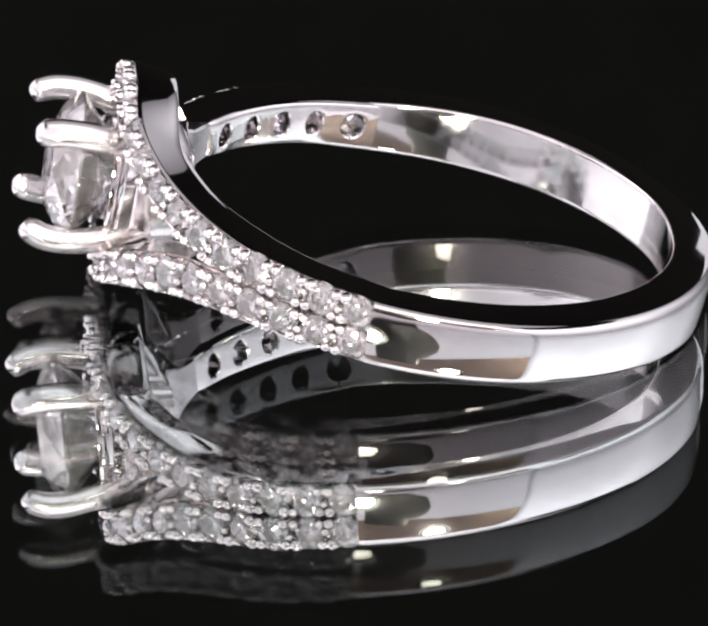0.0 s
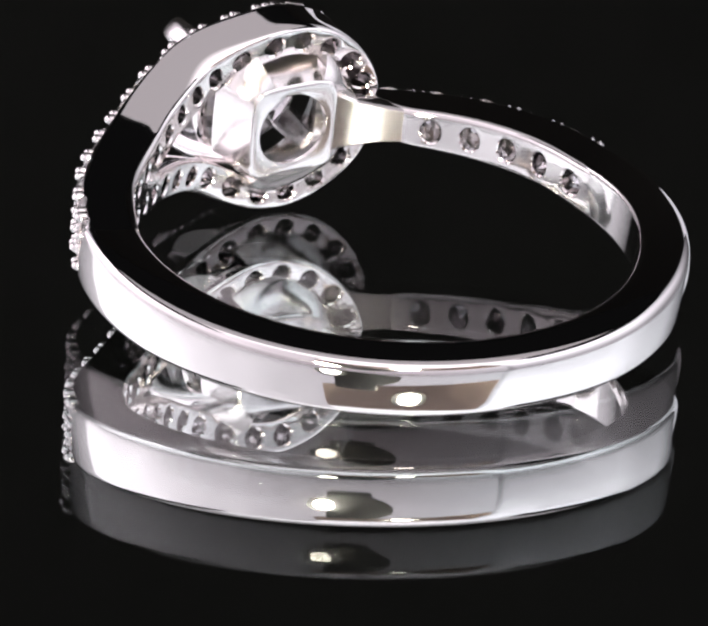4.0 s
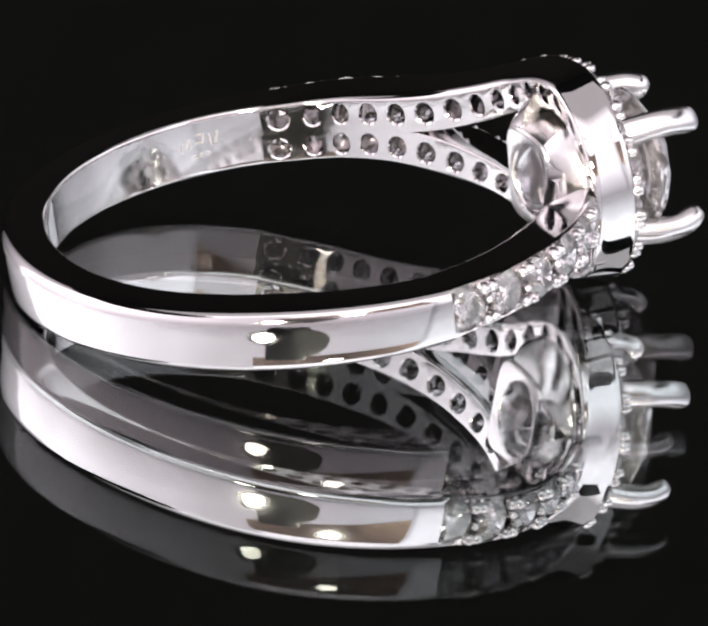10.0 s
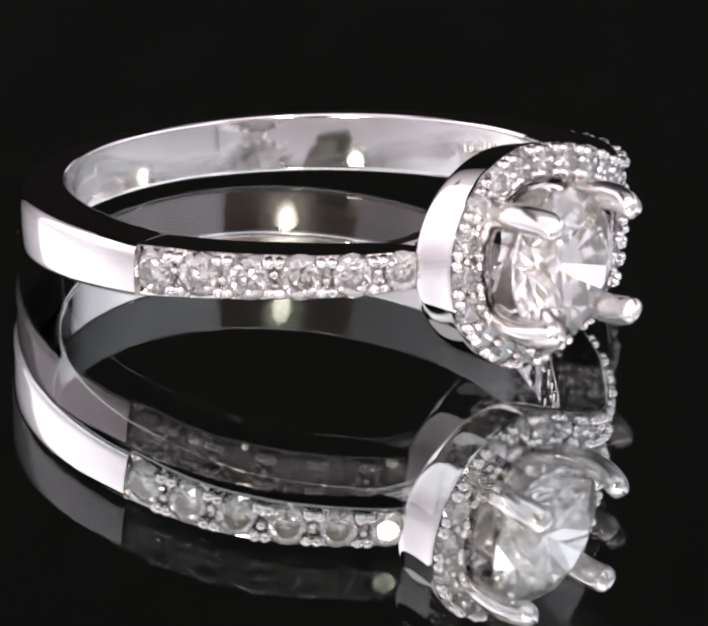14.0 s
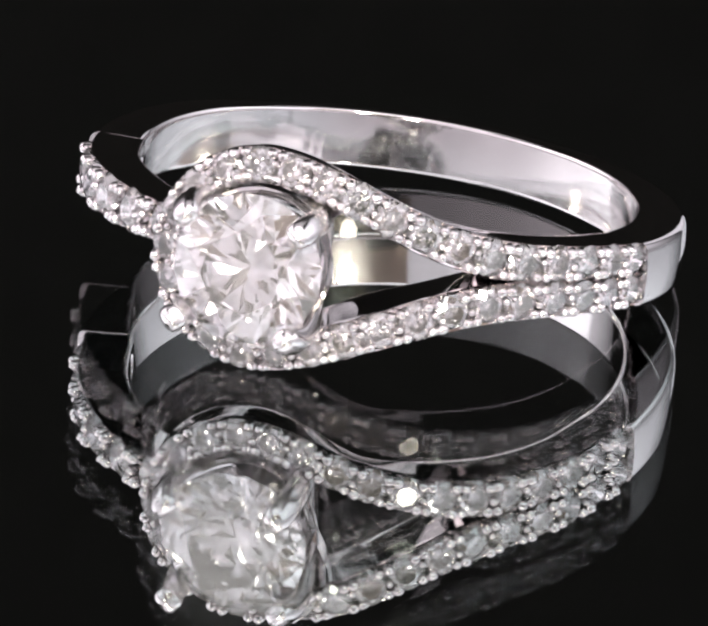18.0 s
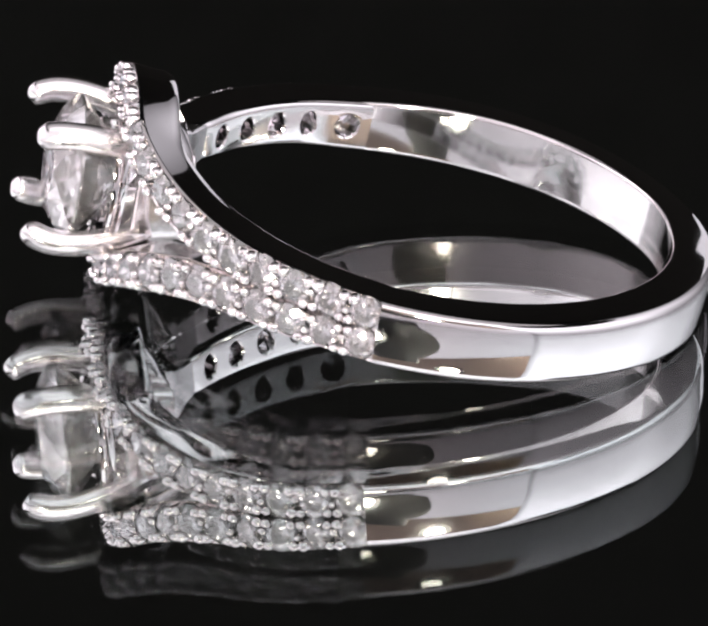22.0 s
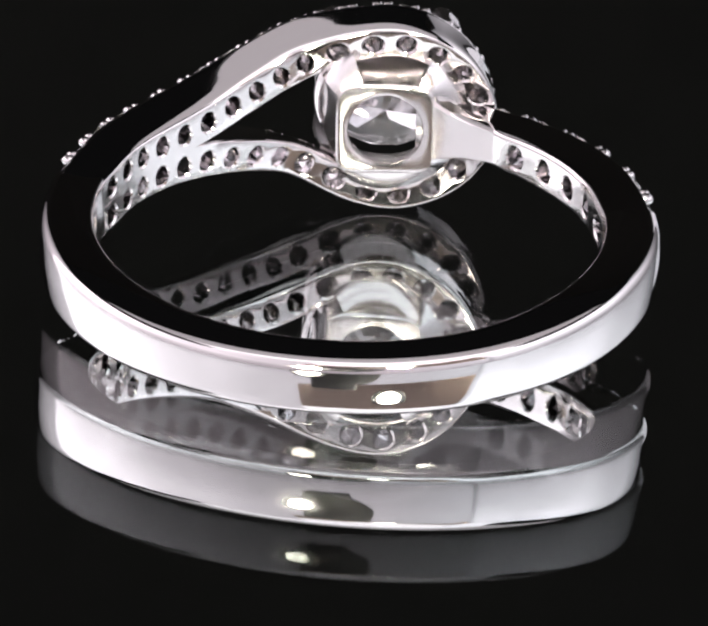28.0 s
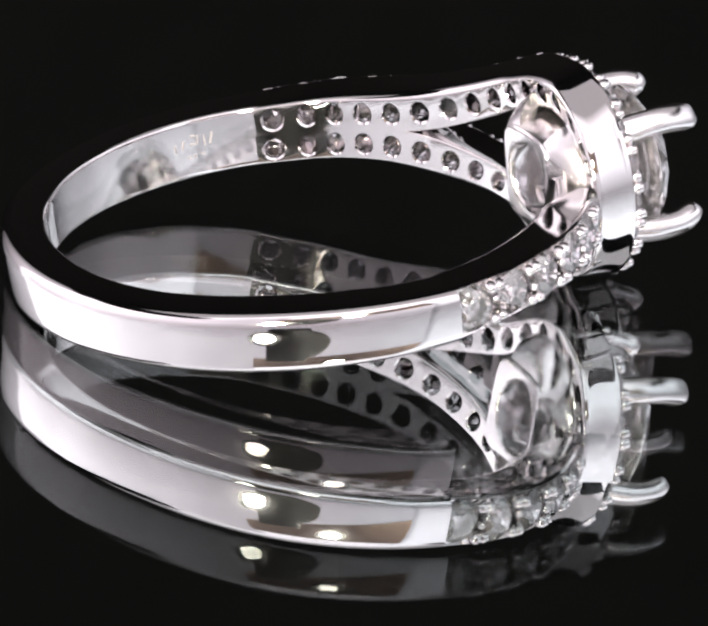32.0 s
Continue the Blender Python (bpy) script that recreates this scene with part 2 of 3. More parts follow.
class Rail:
    """A strip of metal: rows of (u, v, w, normal u, v, w, half width, depth, lean v, w), in mm, on its outer face; its inner face leans over by that much of its depth."""

    def __init__(self, rows, soft=0.45):
        rows = np.array(rows, float)
        knots = np.concatenate([[0], np.cumsum(np.linalg.norm(np.diff(rows[:, :3], axis=0), axis=1))])
        slopes = np.gradient(rows, knots, axis=0)
        at = np.linspace(0, knots[-1], 601)
        j = np.clip(np.searchsorted(knots, at) - 1, 0, len(rows) - 2)
        h = (knots[j + 1] - knots[j])[:, None]
        f = (at[:, None] - knots[j][:, None]) / h
        table = (2 * f ** 3 - 3 * f ** 2 + 1) * rows[j] + (f ** 3 - 2 * f ** 2 + f) * h * slopes[j] + (3 * f ** 2 - 2 * f ** 3) * rows[j + 1] + (f ** 3 - f ** 2) * h * slopes[j + 1]
        width = soft / (at[1] - at[0])
        reach = int(3 * width)
        bell = np.exp(-0.5 * (np.arange(-reach, reach + 1) / width) ** 2)
        bell /= bell.sum()
        for c in range(table.shape[1]):
            line = table[:, c]
            longer = np.concatenate([2 * line[0] - line[reach:0:-1], line, 2 * line[-1] - line[-2:-reach - 2:-1]])
            table[:, c] = np.convolve(longer, bell, "valid")
        self.table, self.knots = table, knots / knots[-1]
        self.length = float(np.linalg.norm(np.diff(table[:, :3], axis=0), axis=1).sum())
        way = np.gradient(table[:, :3], axis=0)
        self.way = way / np.linalg.norm(way, axis=1)[:, None]

    def depth(self, s):
        return float(np.interp(s, np.linspace(0, 1, 601), self.table[:, 7]))

    def at(self, s, q=0.0, d=0.0):
        """s 0 to 1 along, q -1 to 1 across, d mm below the outer face (or 'in' for the whole depth)."""
        x = min(max(s, 0.0), 1.0) * 600
        i = min(int(x), 599)
        r = self.table[i] + (self.table[i + 1] - self.table[i]) * (x - i)
        t = self.way[i] + (self.way[i + 1] - self.way[i]) * (x - i)
        t /= np.linalg.norm(t)
        n = r[3:6] - t * np.dot(r[3:6], t)
        n /= np.linalg.norm(n)
        b = np.cross(n, t)
        depth = r[7] if d == "in" else (r[7] + d[1] if isinstance(d, tuple) else d)
        bend = r[7] * (max(depth, 0.0) / r[7]) ** 1.2
        return Vector((r[:3] + b * q * r[6] - n * depth - np.array((0.0, r[8], r[9])) * bend) * MM), Vector(t), Vector(n), Vector(b), r[6]


LONG, SHORT = 8, 4      # steps along and across a cell
TURN = 2 * (LONG + SHORT)
EDGE = ([(2 * k / LONG - 1, -1) for k in range(LONG)] + [(1, 2 * k / SHORT - 1) for k in range(SHORT)]
        + [(1 - 2 * k / LONG, 1) for k in range(LONG)] + [(-1, 1 - 2 * k / SHORT) for k in range(SHORT)])
ROUND = ([225 + 90 * k / LONG for k in range(LONG)] + [315 + 90 * k / SHORT for k in range(SHORT)]
         + [45 + 90 * k / LONG for k in range(LONG)] + [135 + 90 * k / SHORT for k in range(SHORT)])


BARREL = ((0.19, "in"), (0.14, ("in", -0.015)), (0.10, ("in", -0.045)), (0.066, ("in", -0.095)), (0.038, ("in", -0.16)), (0.018, ("in", -0.25)), (0.005, ("in", -0.35)), (0.0, ("in", -0.45)))
PLAIN_EDGE = ((0.20, "in"), (0.10, ("in", -0.03)), (0.04, ("in", -0.09)), (0.0, ("in", -0.20)), (0.0, ("in", -0.28)))


def pave_strip(name, rows, count, hole, parent, label, start=0.0, stop=1.0, beads=(1, 1), sink=0.06, caps=(True, True), barrel=True, pair=0.17):
    """A strip drilled through under every stone; returns where its stones and beads sit."""
    rail = rows if isinstance(rows, Rail) else Rail(rows)
    bm = bmesh.new()
    seats, dots = [], []
    cuts = np.linspace(start, stop, count + 1)
    ch = 0.10
    foot = -(BARREL if barrel else PLAIN_EDGE)[-1][1][1]
    flanks = {}

    def face_rings(i, d_face, radius, steps, rim=0.0):
        """One drilled face of a cell and its rounded edges, down to the flanks."""
        mid, half = (cuts[i] + cuts[i + 1]) / 2, (cuts[i + 1] - cuts[i]) / 2
        hw = rail.at(mid)[4]

        def put(a, q, inset, d):
            """A point that far in from the flank; narrow ends keep clear of the holes."""
            spot = mid + a * half
            wide = rail.at(spot)[4]
            share = min(1.0, (wide - 0.40) / 0.29)
            if barrel and q > 0 and d_face == "in":
                share *= min(1.0, max(0.0, (min(spot, 1 - spot) - 0.12) / 0.14))
            return bm.verts.new(rail.at(spot, q * (1 - inset * share / wide), d)[0])

        outer = [put(a, q, steps[0][0], d_face) for a, q in EDGE]
        pitch = half * rail.length
        rims = []
        for rad, d in ((radius + rim, d_face), (radius, ("in", -rim) if rim else d_face)):
            rims.append([bm.verts.new(rail.at(mid + half * rad / pitch * math.cos(g), rad / hw * math.sin(g), d)[0])
                         for g in [radians(e) for e in ROUND]])
            if not rim:
                break
        circle = rims[-1]
        for x, y in zip([outer] + rims, rims):
            for k in range(TURN):
                bm.faces.new((x[k], x[(k + 1) % TURN], y[(k + 1) % TURN], y[k])).material_index = 1 if x is outer else 0
        low, high = outer[0:LONG + 1], outer[LONG + SHORT:TURN - SHORT + 1]
        lows, highs = [low], [high]
        for inset, d in steps[1:]:
            lows.append([put(a, -1, inset, d) for a, q in EDGE[0:LONG + 1]])
            highs.append([put(a, 1, inset, d) for a, q in EDGE[LONG + SHORT:TURN - SHORT + 1]])
        for rows_ in (lows, highs):
            for x, y in zip(rows_, rows_[1:]):
                for k in range(LONG):
                    bm.faces.new((x[k], x[k + 1], y[k + 1], y[k]))
        return circle, lows, highs, outer

    for i in range(count):
        top, tl, th, to = face_rings(i, sink, hole * 1.28, ((ch, sink), (ch, ch * 0.3), (ch * 0.4, 0.0), (0.0, ch), (0.0, ch + 0.06)))
        low, bl, bh, bo = face_rings(i, "in", hole, BARREL if barrel else PLAIN_EDGE, 0.06)
        for k in range(TURN):
            bm.faces.new((top[k], top[(k + 1) % TURN], low[(k + 1) % TURN], low[k]))
        for q, a, b in ((-1, tl, bl), (1, th, bh)):
            along = EDGE[0:LONG + 1] if q < 0 else EDGE[LONG + SHORT:TURN - SHORT + 1]
            rows_ = [a[-1]]
            for f in (0.25, 0.5, 0.75):
                rows_.append([])
                for e, _ in along:
                    spot = (cuts[i] + cuts[i + 1]) / 2 + e * (cuts[i + 1] - cuts[i]) / 2
                    deep = rail.depth(spot)
                    rows_[-1].append(bm.verts.new(rail.at(spot, q, ch + 0.06 + (deep - foot - ch - 0.06) * f)[0]))
            rows_.append(b[-1])
            for x, y in zip(rows_, rows_[1:]):
                for k in range(LONG):
                    bm.faces.new((x[k], x[k + 1], y[k + 1], y[k]))
            flanks[q] = rows_[1:-1]
        if i == 0 and caps[0]:
            bm.faces.new([to[0]] + to[:TURN - SHORT - 1:-1] + [r[-1] for r in th[1:]] + [r[-1] for r in flanks[1]] + [r[-1] for r in reversed(bh[1:])] + bo[TURN - SHORT:] + [bo[0]]
                         + [r[0] for r in bl[1:]] + [r[0] for r in reversed(flanks[-1])] + [r[0] for r in reversed(tl[1:])])
        if i == count - 1 and caps[1]:
            bm.faces.new(to[LONG:LONG + SHORT + 1] + [r[0] for r in th[1:]] + [r[0] for r in flanks[1]] + [r[0] for r in reversed(bh[1:])] + bo[LONG + SHORT:LONG - 1:-1]
                         + [r[-1] for r in bl[1:]] + [r[-1] for r in reversed(flanks[-1])] + [r[-1] for r in reversed(tl[1:])])
        mid = (cuts[i] + cuts[i + 1]) / 2
        seats.append((rail.at(mid, 0, 0), (cuts[i + 1] - cuts[i]) / 2 * rail.length))
    for j, c in enumerate(cuts):
        for q in beads:
            for e in (-pair, pair):
                if max(start, 0.02) <= c + e / rail.length <= min(stop, 0.98):
                    dots.append((*rail.at(c + e / rail.length, q, 0.0), 1.0))
        if max(start, 0.02) <= c <= min(stop, 0.98):
            dots.append((*rail.at(c, 0.14 if j % 2 else -0.14, 0.0), 0.72))
    bmesh.ops.remove_doubles(bm, verts=bm.verts, dist=0.000004)
    ob = part(name, bm, GOLD, parent, label, angle=34)
    ob.data.materials.append(GOLD_CAST)
    return ob, seats, dots


# -- brilliant cut --
def brilliant(bm, r, table=0.55, crown=34.5, pav=40.8, girdle=0.035):
    tc, tp = math.tan(radians(crown)), math.tan(radians(pav))
    rot = lambda rad, k, z: bm.verts.new((rad * math.cos(radians(45 * k)), rad * math.sin(radians(45 * k)), z))
    g = girdle * r / 2
    rt = table * r
    T = [rot(rt, k, g + (r - rt) * tc) for k in range(8)]
    rs = 0.80 * r
    S = [rot(rs, k + 0.5, g + (r - rs * math.cos(radians(22.5))) * tc) for k in range(8)]
    G = [rot(r, k / 2, g) for k in range(16)]
    B = [rot(r, k / 2, -g) for k in range(16)]
    rp = 0.24 * r
    Pv = [rot(rp, k + 0.5, -g - (r - rp * math.cos(radians(22.5))) * tp) for k in range(8)]
    C = bm.verts.new((0, 0, -g - r * tp))
    bm.faces.new(T)
    for k in range(8):
        n, p = (k + 1) % 8, (k - 1) % 8
        bm.faces.new((T[k], S[k], T[n]))
        bm.faces.new((T[k], S[p], G[2 * k], S[k]))
        bm.faces.new((S[k], G[2 * k], G[2 * k + 1]))
        bm.faces.new((S[k], G[2 * k + 1], G[(2 * k + 2) % 16]))
        bm.faces.new((C, Pv[p], B[2 * k], Pv[k]))
        bm.faces.new((Pv[k], B[2 * k], B[2 * k + 1]))
        bm.faces.new((Pv[k], B[2 * k + 1], B[(2 * k + 2) % 16]))
    for k in range(16):
        bm.faces.new((G[k], G[(k + 1) % 16], B[(k + 1) % 16], B[k]))


def mesh_of(name, bm, material, smooth=False):
    me = bpy.data.meshes.new(name)
    bmesh.ops.recalc_face_normals(bm, faces=bm.faces)
    bm.to_mesh(me)
    bm.free()
    if smooth:
        me.shade_smooth()
    me.materials.append(material)
    return me


bm = bmesh.new()
brilliant(bm, 1.0)
MELEE_MESH = mesh_of("pave_diamond", bm, MELEE)
bm = bmesh.new()
bmesh.ops.create_icosphere(bm, subdivisions=2, radius=1.0)
for v in bm.verts:
    v.co.z *= 1.15
BEAD_MESH = mesh_of("bead", bm, GOLD, True)
RND = random.Random(5)


def set_stones(seats, dots, owner, size, bead, lift=0.0):
    for (p, t, n, b, hw), half in seats:
        r = min(size, half * 1.06, hw * 1.04) * MM
        turn = Matrix((t, b, n)).transposed().to_4x4()
        m = Matrix.Translation(p + n * lift * MM) @ turn @ pose(0, 0, 0, RND.uniform(-10, 10), RND.uniform(-10, 10), RND.uniform(0, 45)) @ Matrix.Diagonal((r, r, r, 1))
        shared("pave_diamond", MELEE_MESH, m, owner)
    for p, t, n, b, hw, scale in dots:
        r = bead * scale * RND.uniform(0.88, 1.1) * MM
        turn = Matrix((t, b, n)).transposed().to_4x4()
        shared("bead", BEAD_MESH, Matrix.Translation(p + n * 0.13 * MM) @ turn @ Matrix.Diagonal((r * 1.1, r, r * RND.uniform(1.05, 1.35), 1)), owner)


# -- plain shank: azimuths, inner and outer radius, height of the upper outer edge, of the inner crest and of the underside --
SHANK_AZ = (82, 96, 110, 145, 180, 215, 250, 284)
SHANK_IN = (8.60, 8.71, 8.79, 8.87, 8.95, 8.99, 8.74, 8.52)
SHANK_OUT = (10.54, 10.59, 10.61, 10.58, 10.53, 10.59, 10.58, 10.44)
SHANK_TOP = (1.16, 1.06, 0.97, 0.85, 0.80, 0.75, 0.86, 0.78)
SHANK_CREST = (1.24, 1.21, 1.18, 1.10, 1.06, 1.03, 1.08, 0.88)
SHANK_LOW = (-0.95, -1.0, -1.04, -1.03, -1.04, -1.10, -1.04, -0.95)


def rounded(corners, before, after, n=7):
    """The corners (r, w, radius) of a profile, each turned into a soft arc; the long straights get a point in the middle."""
    out, path = [], [before, *corners, after]
    for p, q, z in zip(path, path[1:], path[2:]):
        here = np.array(q[:2])
        back, on = (np.array(e[:2]) - here for e in (p, z))
        a, b = here + back / np.linalg.norm(back) * q[2], here + on / np.linalg.norm(on) * q[2]
        if len(out):
            out.append(tuple((np.array(out[-1]) + a) / 2))
        out += [tuple((1 - f) ** 2 * a + 2 * f * (1 - f) * here + f * f * b) for f in np.linspace(0, 1, n)]
    return out


def eased(xs, ys, x):
    """A smooth curve through the knots."""
    slope = np.gradient(np.array(ys), np.array(xs, float))
    j = int(np.clip(np.searchsorted(xs, x) - 1, 0, len(xs) - 2))
    h = xs[j + 1] - xs[j]
    f = (x - xs[j]) / h
    return float((2 * f ** 3 - 3 * f ** 2 + 1) * ys[j] + (f ** 3 - 2 * f ** 2 + f) * h * slope[j] + (3 * f ** 2 - 2 * f ** 3) * ys[j + 1] + (f ** 3 - f ** 2) * h * slope[j + 1])


def shank(parent):
    bm = bmesh.new()
    a0, a1, n = 82.3, 282.7, 180
    loops = []
    for i in range(n + 1):
        az = a0 + (a1 - a0) * i / n
        a = radians(az)
        ri, ro, top, crest, low = (eased(SHANK_AZ, row, az) for row in (SHANK_IN, SHANK_OUT, SHANK_TOP, SHANK_CREST, SHANK_LOW))
        corners = [(ro - .12, top + .1, .34), (ri, crest, .2), (ri, low, .22), (ro - .05, low, .3)]
        prof = [(ro - .01, .25), (ro - .045, .55)] + rounded(corners, (ro - .045, .55), (ro - .01, -.5)) + [(ro - .01, -.5), (ro, -.1)]
        prof = [(r + .15 * math.cos(a), w) for r, w in prof]
        loops.append([bm.verts.new((r * math.cos(a) * MM, r * math.sin(a) * MM, w * MM)) for r, w in prof])
    k = len(loops[0])
    for a, b in zip(loops, loops[1:]):
        for j in range(k):
            f = bm.faces.new((a[j], a[(j + 1) % k], b[(j + 1) % k], b[j]))
            f.material_index = 1 if 15 <= j <= 17 else 0
    bm.faces.new(loops[0])
    bm.faces.new(loops[-1])
    ob = part("shank", bm, GOLD, parent, "plain polished white gold band", angle=50)
    ob.data.materials.append(GOLD_CAST)
    return ob


band = shank(ring)

# -- worn stamp inside the band --
STAMP = metal("stamped worn gold", (0.6, 0.57, 0.57), 0.3, 0.5, 0.2)
for az, w, tall, wide, lean in ((95.0, .40, .42, .07, 12), (96.6, .34, .40, .06, -8), (98.4, .42, .36, .06, 5), (99.6, .28, .07, .22, 0), (99.5, .58, .07, .20, 0), (102.0, .30, .34, .06, 14),
                                (104.0, .22, .30, .06, -6), (97.2, -.14, .06, .16, 0), (99.0, -.18, .16, .06, 8), (100.4, -.2, .06, .14, 0)):
    bm = bmesh.new()
    box(bm, (-.02 * MM, -wide / 2 * MM, -tall / 2 * MM), (.02 * MM, wide / 2 * MM, tall / 2 * MM), .008 * MM)
    a = radians(az)
    ri = eased(SHANK_AZ, SHANK_IN, az) + .15 * math.cos(a)
    bar = part("stamp_bar", bm, STAMP, band, "dull stamped mark")
    bar.matrix_local = Matrix.Translation(((ri - .02) * math.cos(a) * MM, (ri - .02) * math.sin(a) * MM, w * MM)) @ pose(0, 0, 0, lean, 0, az)


def cyl(az, r, w, hw, depth, tilt=0.0, lean=0.0):
    a = radians(az)
    return (r * math.cos(a), r * math.sin(a), w, math.cos(a - radians(tilt)), math.sin(a - radians(tilt)), 0, hw, depth, 0.0, lean)


HC, HR, HU = 0.42, 3.24, 10.45     # halo: height of its centre, radius of its row, place of its face
HEAD = Matrix.Translation((10.47 * MM, 0.17 * MM, 0.25 * MM)) @ pose(0, 0, 0, 0, -0.5, 7.0) @ Matrix.Translation((-10.5 * MM, 0, -HC * MM))     # the head sits a little askew on the band


def halo_row(ang, u=HU, hw=0.63, depth=1.5, r=HR):
    a = radians(ang)
    flare = 0.14 + 0.14 * max(0.0, -math.cos(a)) + 0.04
    p = HEAD @ (Vector((u, r * math.cos(a), HC + r * math.sin(a))) * MM) / MM
    n = HEAD.to_3x3() @ Vector((1, flare * math.cos(a), flare * math.sin(a)))
    return (*p, *n, hw, depth, 0.16 + 0.26 * max(0.0, -math.cos(a)), 0.0)


HALO_ANGLES = (74, 96, 118, 140, 162, 184, 206, 228, 250, 272, 292)
UPPER = [cyl(83, 10.25, .69, .56, 1.63), cyl(66, 10.2, .94, .60, 1.74, 0, .06), cyl(51, 10.15, 1.06, .69, 1.82, 0, .07), cyl(45, 10.15, 1.19, .71, 1.78, 0, .09), cyl(39, 10.2, 1.42, .70, 1.7, 0, .13),
         cyl(34, 10.3, 1.69, .68, 1.66, 0, .17), cyl(29, 10.38, 2.0, .67, 1.64, 0, .21), cyl(24, 10.46, 2.38, .65, 1.6, 0, .27), cyl(20, 10.5, 2.70, .63, 1.57, 4, .33)]
LOWER = [cyl(20, 10.5, -1.82, .63, 1.57, 4, -.35), cyl(24, 10.46, -1.52, .65, 1.6, 0, -.28), cyl(29, 10.38, -1.17, .67, 1.64, 0, -.18), cyl(34, 10.3, -.86, .68, 1.66, 0, -.08),
         cyl(39, 10.2, -.61, .70, 1.7, 0, -.03), cyl(45, 10.15, -.39, .71, 1.78), cyl(51, 10.15, -.29, .68, 1.82), cyl(66, 10.2, -.28, .60, 1.74), cyl(83, 10.25, -.385, .56, 1.63)]
SPLIT = Rail(UPPER + [halo_row(a) for a in HALO_ANGLES] + LOWER)
SIDE = Rail([cyl(-78.5, 10.2, -.035, .915, 1.66), cyl(-62, 10.15, .11, .83, 1.72), cyl(-47, 10.05, .165, .79, 1.72), cyl(-35, 9.95, .175, .745, 1.64), cyl(-26.5, 9.87, .21, .70, 1.5), cyl(-20, 9.85, .22, .68, .62)])
CUT_A, CUT_B = (float(np.interp(k, range(len(SPLIT.knots)), SPLIT.knots)) for k in (len(UPPER) - .6, len(UPPER) + len(HALO_ANGLES) - .4))

def blend_seams(obs):
    """The pieces of one strip keep one smooth skin where they meet."""
    spots = {}
    lists = []
    for ob in obs:
        me = ob.data
        normals = [v.vector.copy() for v in me.corner_normals]
        lists.append(normals)
        for lo in me.loops:
            spots.setdefault(tuple(round(c / 0.000004) for c in me.vertices[lo.vertex_index].co), []).append((normals, lo.index, ob))
    for met in spots.values():
        if len({m[2].name for m in met}) > 1:
            old = [m[0][m[1]].copy() for m in met]
            for (normals, i, _), own in zip(met, old):
                normals[i] = sum((e for e in old if e.dot(own) > 0.75), Vector()).normalized()
    for ob, normals in zip(obs, lists):
        ob.data.normals_split_custom_set(normals)


pieces = []
for nm, rail, count, hole, lab, s0, s1, caps in (("split_shoulder", SPLIT, 10, 0.36, "upper branch of the split shoulder set with diamonds", 0, CUT_A, (True, False)),
                                                 ("halo", SPLIT, 13, 0.35, "round halo collar set with small diamonds", CUT_A, CUT_B, (False, False)),
                                                 ("split_shoulder", SPLIT, 10, 0.36, "lower branch of the split shoulder set with diamonds", CUT_B, 1, (False, True)),
                                                 ("single_shoulder", SIDE, 6, 0.43, "single row shoulder set with diamonds", 0, 1, (True, True))):
    ob, seats, dots = pave_strip(nm, rail, count, hole, ring, lab, s0, s1, beads=(-.64, .64), caps=caps, barrel=nm != "single_shoulder")
    pieces.append(ob)
    set_stones(seats, dots, ob, 0.66 if nm != "single_shoulder" else 0.8, 0.19 if nm != "single_shoulder" else 0.215)


blend_seams(pieces[:3])


# -- basket, prongs, centre stone --
def prong(sv, sw):
    """A flat-sided claw that bends over the stone's edge."""
    d = Vector((0, sv * 1.78, sw * 1.64)).normalized()
    side = Vector((1, 0, 0)).cross(d)
    rows = [(8.9, 1.85, .42), (10.0, 2.36, .46), (11.0, 2.70, .48), (11.9, 2.86, .48), (12.6, 2.84, .48), (13.0, 2.72, .48), (13.24, 2.60, .45), (13.42, 2.50, .33), (13.49, 2.45, .12)]
    fine = [catmull(rows, x) for x in np.linspace(0, len(rows) - 1, 33)]
    pts = [(Vector((r[0], 0, HC)) + d * r[1]) * MM for r in fine]
    bm = bmesh.new()
    n, loops = 18, []
    for i, p in enumerate(pts):
        t = (pts[min(i + 1, len(pts) - 1)] - pts[max(i - 1, 0)]).normalized()
        out = side.cross(t).normalized()
        loop = []
        for k in range(n):
            c, q = math.cos(2 * math.pi * k / n), math.sin(2 * math.pi * k / n)
            f = (abs(c) ** 2.9 + abs(q) ** 2.9) ** (-1 / 2.9) * max(fine[i][2], .03) * MM
            loop.append(bm.verts.new(p + out * c * f * 0.84 + side * q * f))
        loops.append(loop)
    for a, b in zip(loops, loops[1:]):
        for k in range(n):
            bm.faces.new((a[k], a[(k + 1) % n], b[(k + 1) % n], b[k]))
    bm.faces.new(loops[0])
    bm.faces.new(loops[-1])
    bm.transform(HEAD)
    part("prong", bm, CLAW, ring, "rounded matt claw holding the diamond", angle=60)


for sv in (-1, 1):
    for sw in (-1, 1):
        prong(sv, sw)


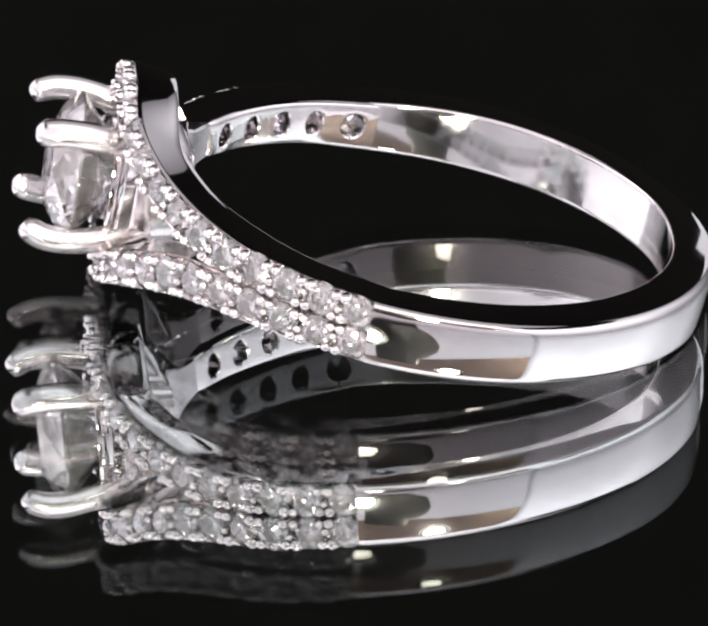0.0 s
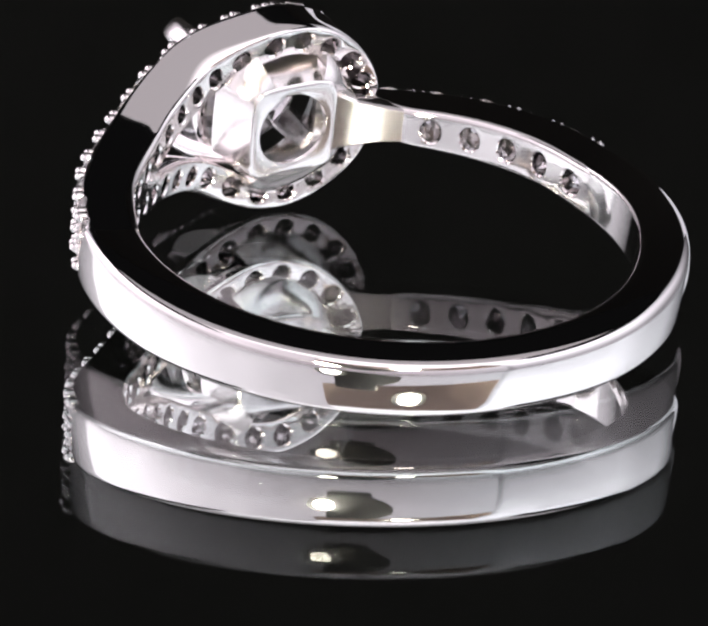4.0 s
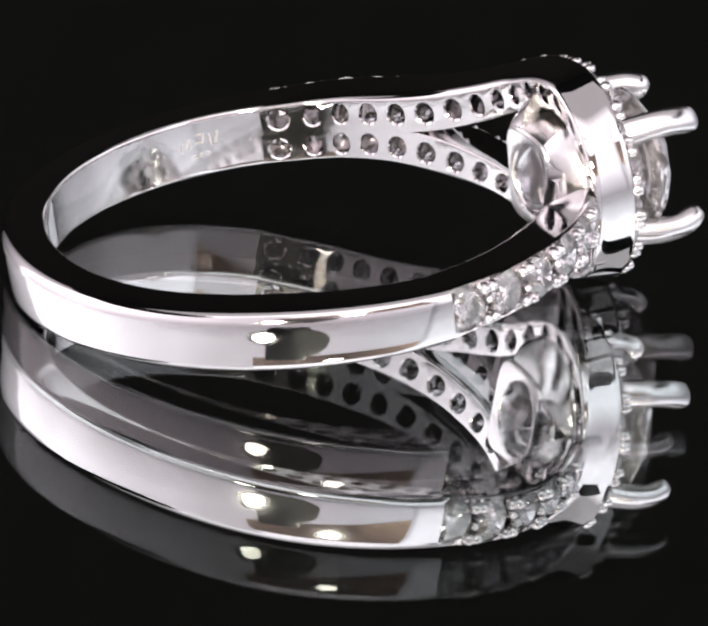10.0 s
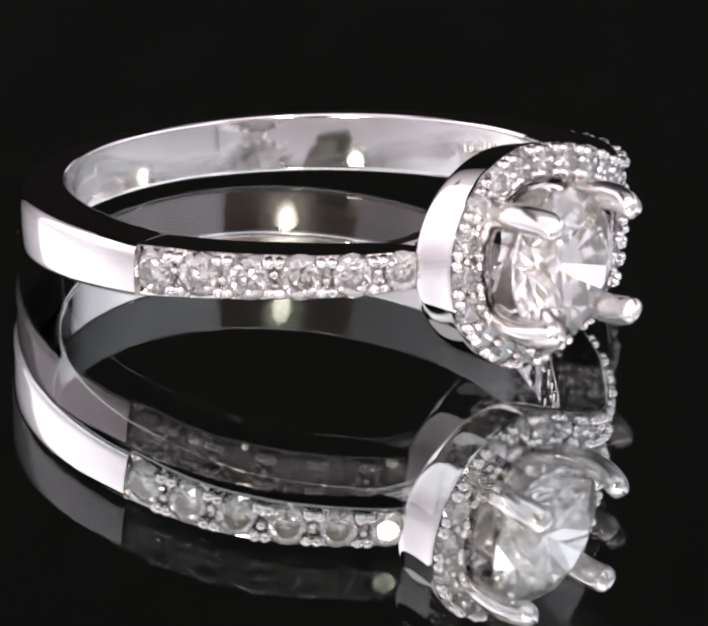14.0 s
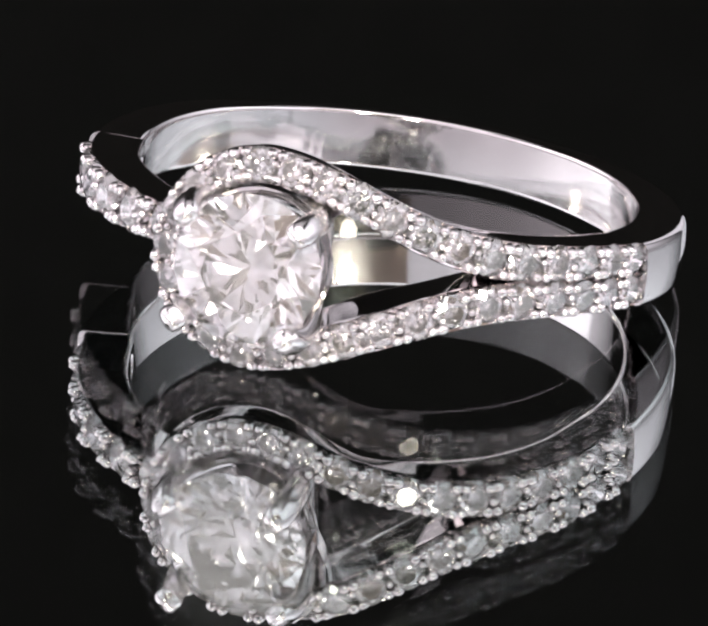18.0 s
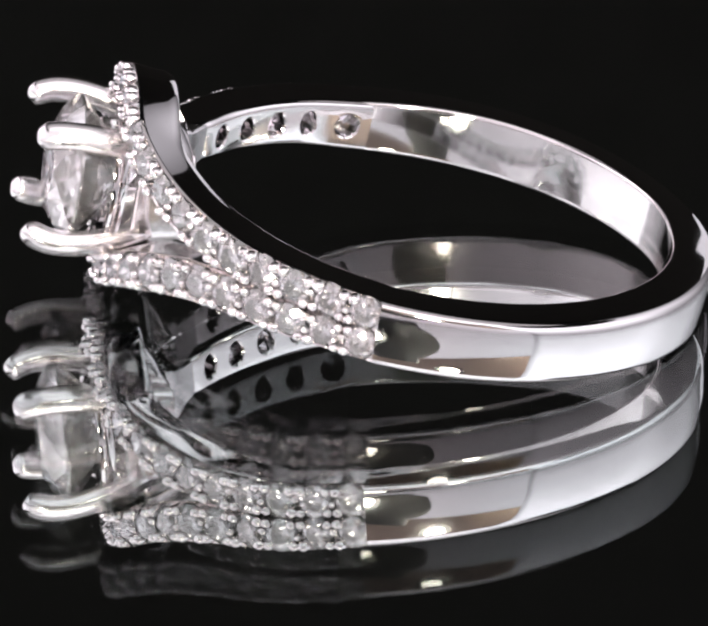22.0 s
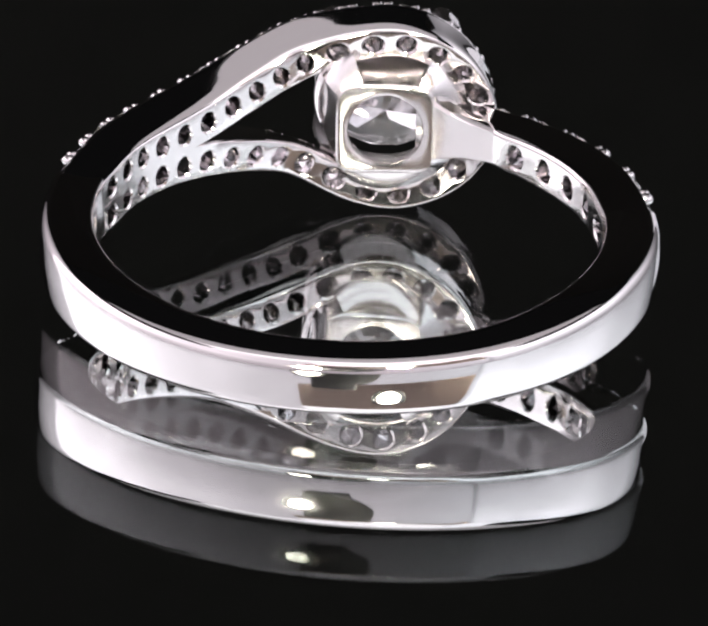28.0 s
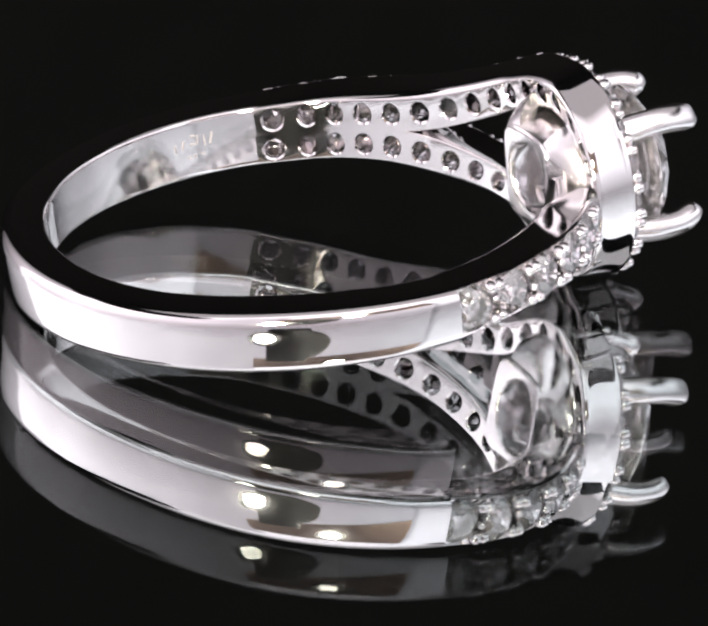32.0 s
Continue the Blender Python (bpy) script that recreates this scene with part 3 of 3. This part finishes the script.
def basket(parent):
    """A square plate on the finger side with a round opening, its walls widening to a ring under the stone."""
    bm = bmesh.new()
    n = 64

    def loop(u, size, power, bend=0.0):
        out = []
        for k in range(n):
            g = 2 * math.pi * k / n + math.pi / n
            c, s = math.cos(g), math.sin(g)
            rad = size / (abs(c) ** power + abs(s) ** power) ** (1 / power)
            v = rad * c
            out.append(bm.verts.new(((u - bend * v * v / 17) * MM, v * MM, (HC + rad * s) * MM)))
        return out
    rows = [(9.9, 1.90, 5, .2), (9.1, 1.60, 2.4, .3), (8.4, 1.33, 2, .8), (8.22, 1.30, 2, 1), (8.15, 1.34, 2, 1), (8.13, 1.42, 2.2, 1), (8.13, 1.58, 5, 1), (8.15, 1.66, 6, 1), (8.21, 1.72, 6, 1), (8.5, 1.78, 6, 1), (9.1, 1.93, 5, .8),
            (9.85, 2.16, 4, .3), (9.95, 2.16, 4, .2), (9.97, 2.0, 4, .2)]
    loops = [loop(*r) for r in rows]
    for a, b in zip(loops, loops[1:] + loops[:1]):
        for k in range(n):
            bm.faces.new((a[k], a[(k + 1) % n], b[(k + 1) % n], b[k]))
    bm.transform(HEAD)
    part("basket", bm, SATIN, parent, "open white gold basket under the centre stone", angle=32)
    bm = bmesh.new()
    loops = [loop(*r) for r in ((10.3, 2.2, 2), (10.26, 2.32, 2), (10.36, 2.46, 2), (10.62, 2.56, 2), (10.78, 2.52, 2), (10.8, 2.40, 2), (10.66, 2.26, 2))]
    for a, b in zip(loops, loops[1:] + loops[:1]):
        for k in range(n):
            bm.faces.new((a[k], a[(k + 1) % n], b[(k + 1) % n], b[k]))
    bm.transform(HEAD)
    part("gallery_ring", bm, GOLD, parent, "thin polished ring under the centre stone", angle=50)


basket(ring)


def back_plate(lo, hi, parent):
    """A curved web of metal that joins the basket's edge to the halo's back between two angles."""
    bm = bmesh.new()
    cols = []
    steps = max(3, int((hi - lo) / 4))
    for i in range(steps + 1):
        g = radians(lo + (hi - lo) * i / steps)
        c, q = math.cos(g), math.sin(g)
        rim = 1.62 / (abs(c) ** 7 + abs(q) ** 7) ** (1 / 7)
        out = 2.93
        col = []
        for f, lift in ((0, .0), (.12, -.05), (.28, -.10), (.45, -.13), (.62, -.13), (.8, -.09), (.92, -.03), (1, .03), (1, .42), (.5, .48), (0, .42)):
            rad = rim + (out - rim) * f
            v = rad * c
            col.append(bm.verts.new(((8.2 + .76 * f - (1 - f) * v * v / 17 + lift) * MM, v * MM, (HC + rad * q) * MM)))
        cols.append(col)
    k = len(cols[0])
    for a, b in zip(cols, cols[1:]):
        for j in range(k):
            bm.faces.new((a[j], a[(j + 1) % k], b[(j + 1) % k], b[j]))
    bm.faces.new(cols[0])
    bm.faces.new(cols[-1])
    bm.transform(HEAD)
    part("back_plate", bm, SATIN, parent, "smooth white gold web behind the halo", angle=40)


back_plate(124, 304, ring)
back_plate(38, 66, ring)

bm = bmesh.new()
strap = Rail([cyl(-29, 9.12, .2, .64, .75), cyl(-21, 9.03, .23, .74, .74), cyl(-14.5, 9.0, .25, 1.0, .72), cyl(-11.5, 9.06, .26, 1.25, .68), cyl(-9.0, 9.2, .26, 1.4, .66)])
loops = [[bm.verts.new(strap.at(s, q, d)[0]) for q, d in ((-1, .1), (-.9, 0), (.9, 0), (1, .1), (1, ("in", -.1)), (.9, "in"), (-.9, "in"), (-1, ("in", -.1)))] for s in np.linspace(0, 1, 14)]
for a, b in zip(loops, loops[1:]):
    for k in range(8):
        bm.faces.new((a[k], a[(k + 1) % 8], b[(k + 1) % 8], b[k]))
bm.faces.new(loops[0])
bm.faces.new(loops[-1])
part("bridge", bm, SATIN, ring, "smooth strap joining shoulder and basket", angle=40)

bm = bmesh.new()
brilliant(bm, 2.56 * MM)
stone = part("centre_diamond", bm, DIAMOND, ring, "round brilliant cut clear diamond")
stone.matrix_local = HEAD @ Matrix.Translation(Vector((11.9, 0, HC)) * MM) @ pose(0, 0, 0, 0, 90, 0) @ pose(0, 0, 0, 0, 0, 11)


# ---- how the ring and its plate turn ----
def motions():
    times = [0.5 * k for k in range(65)]
    walk(ring, [(t, pose(0, 0, 0, 0, 0, -SPIN * t) @ RING) for t in times])
    walk(turntable, [(t, pose(0, 0, 0, 0, 0, -SPIN * t)) for t in times])


motions()
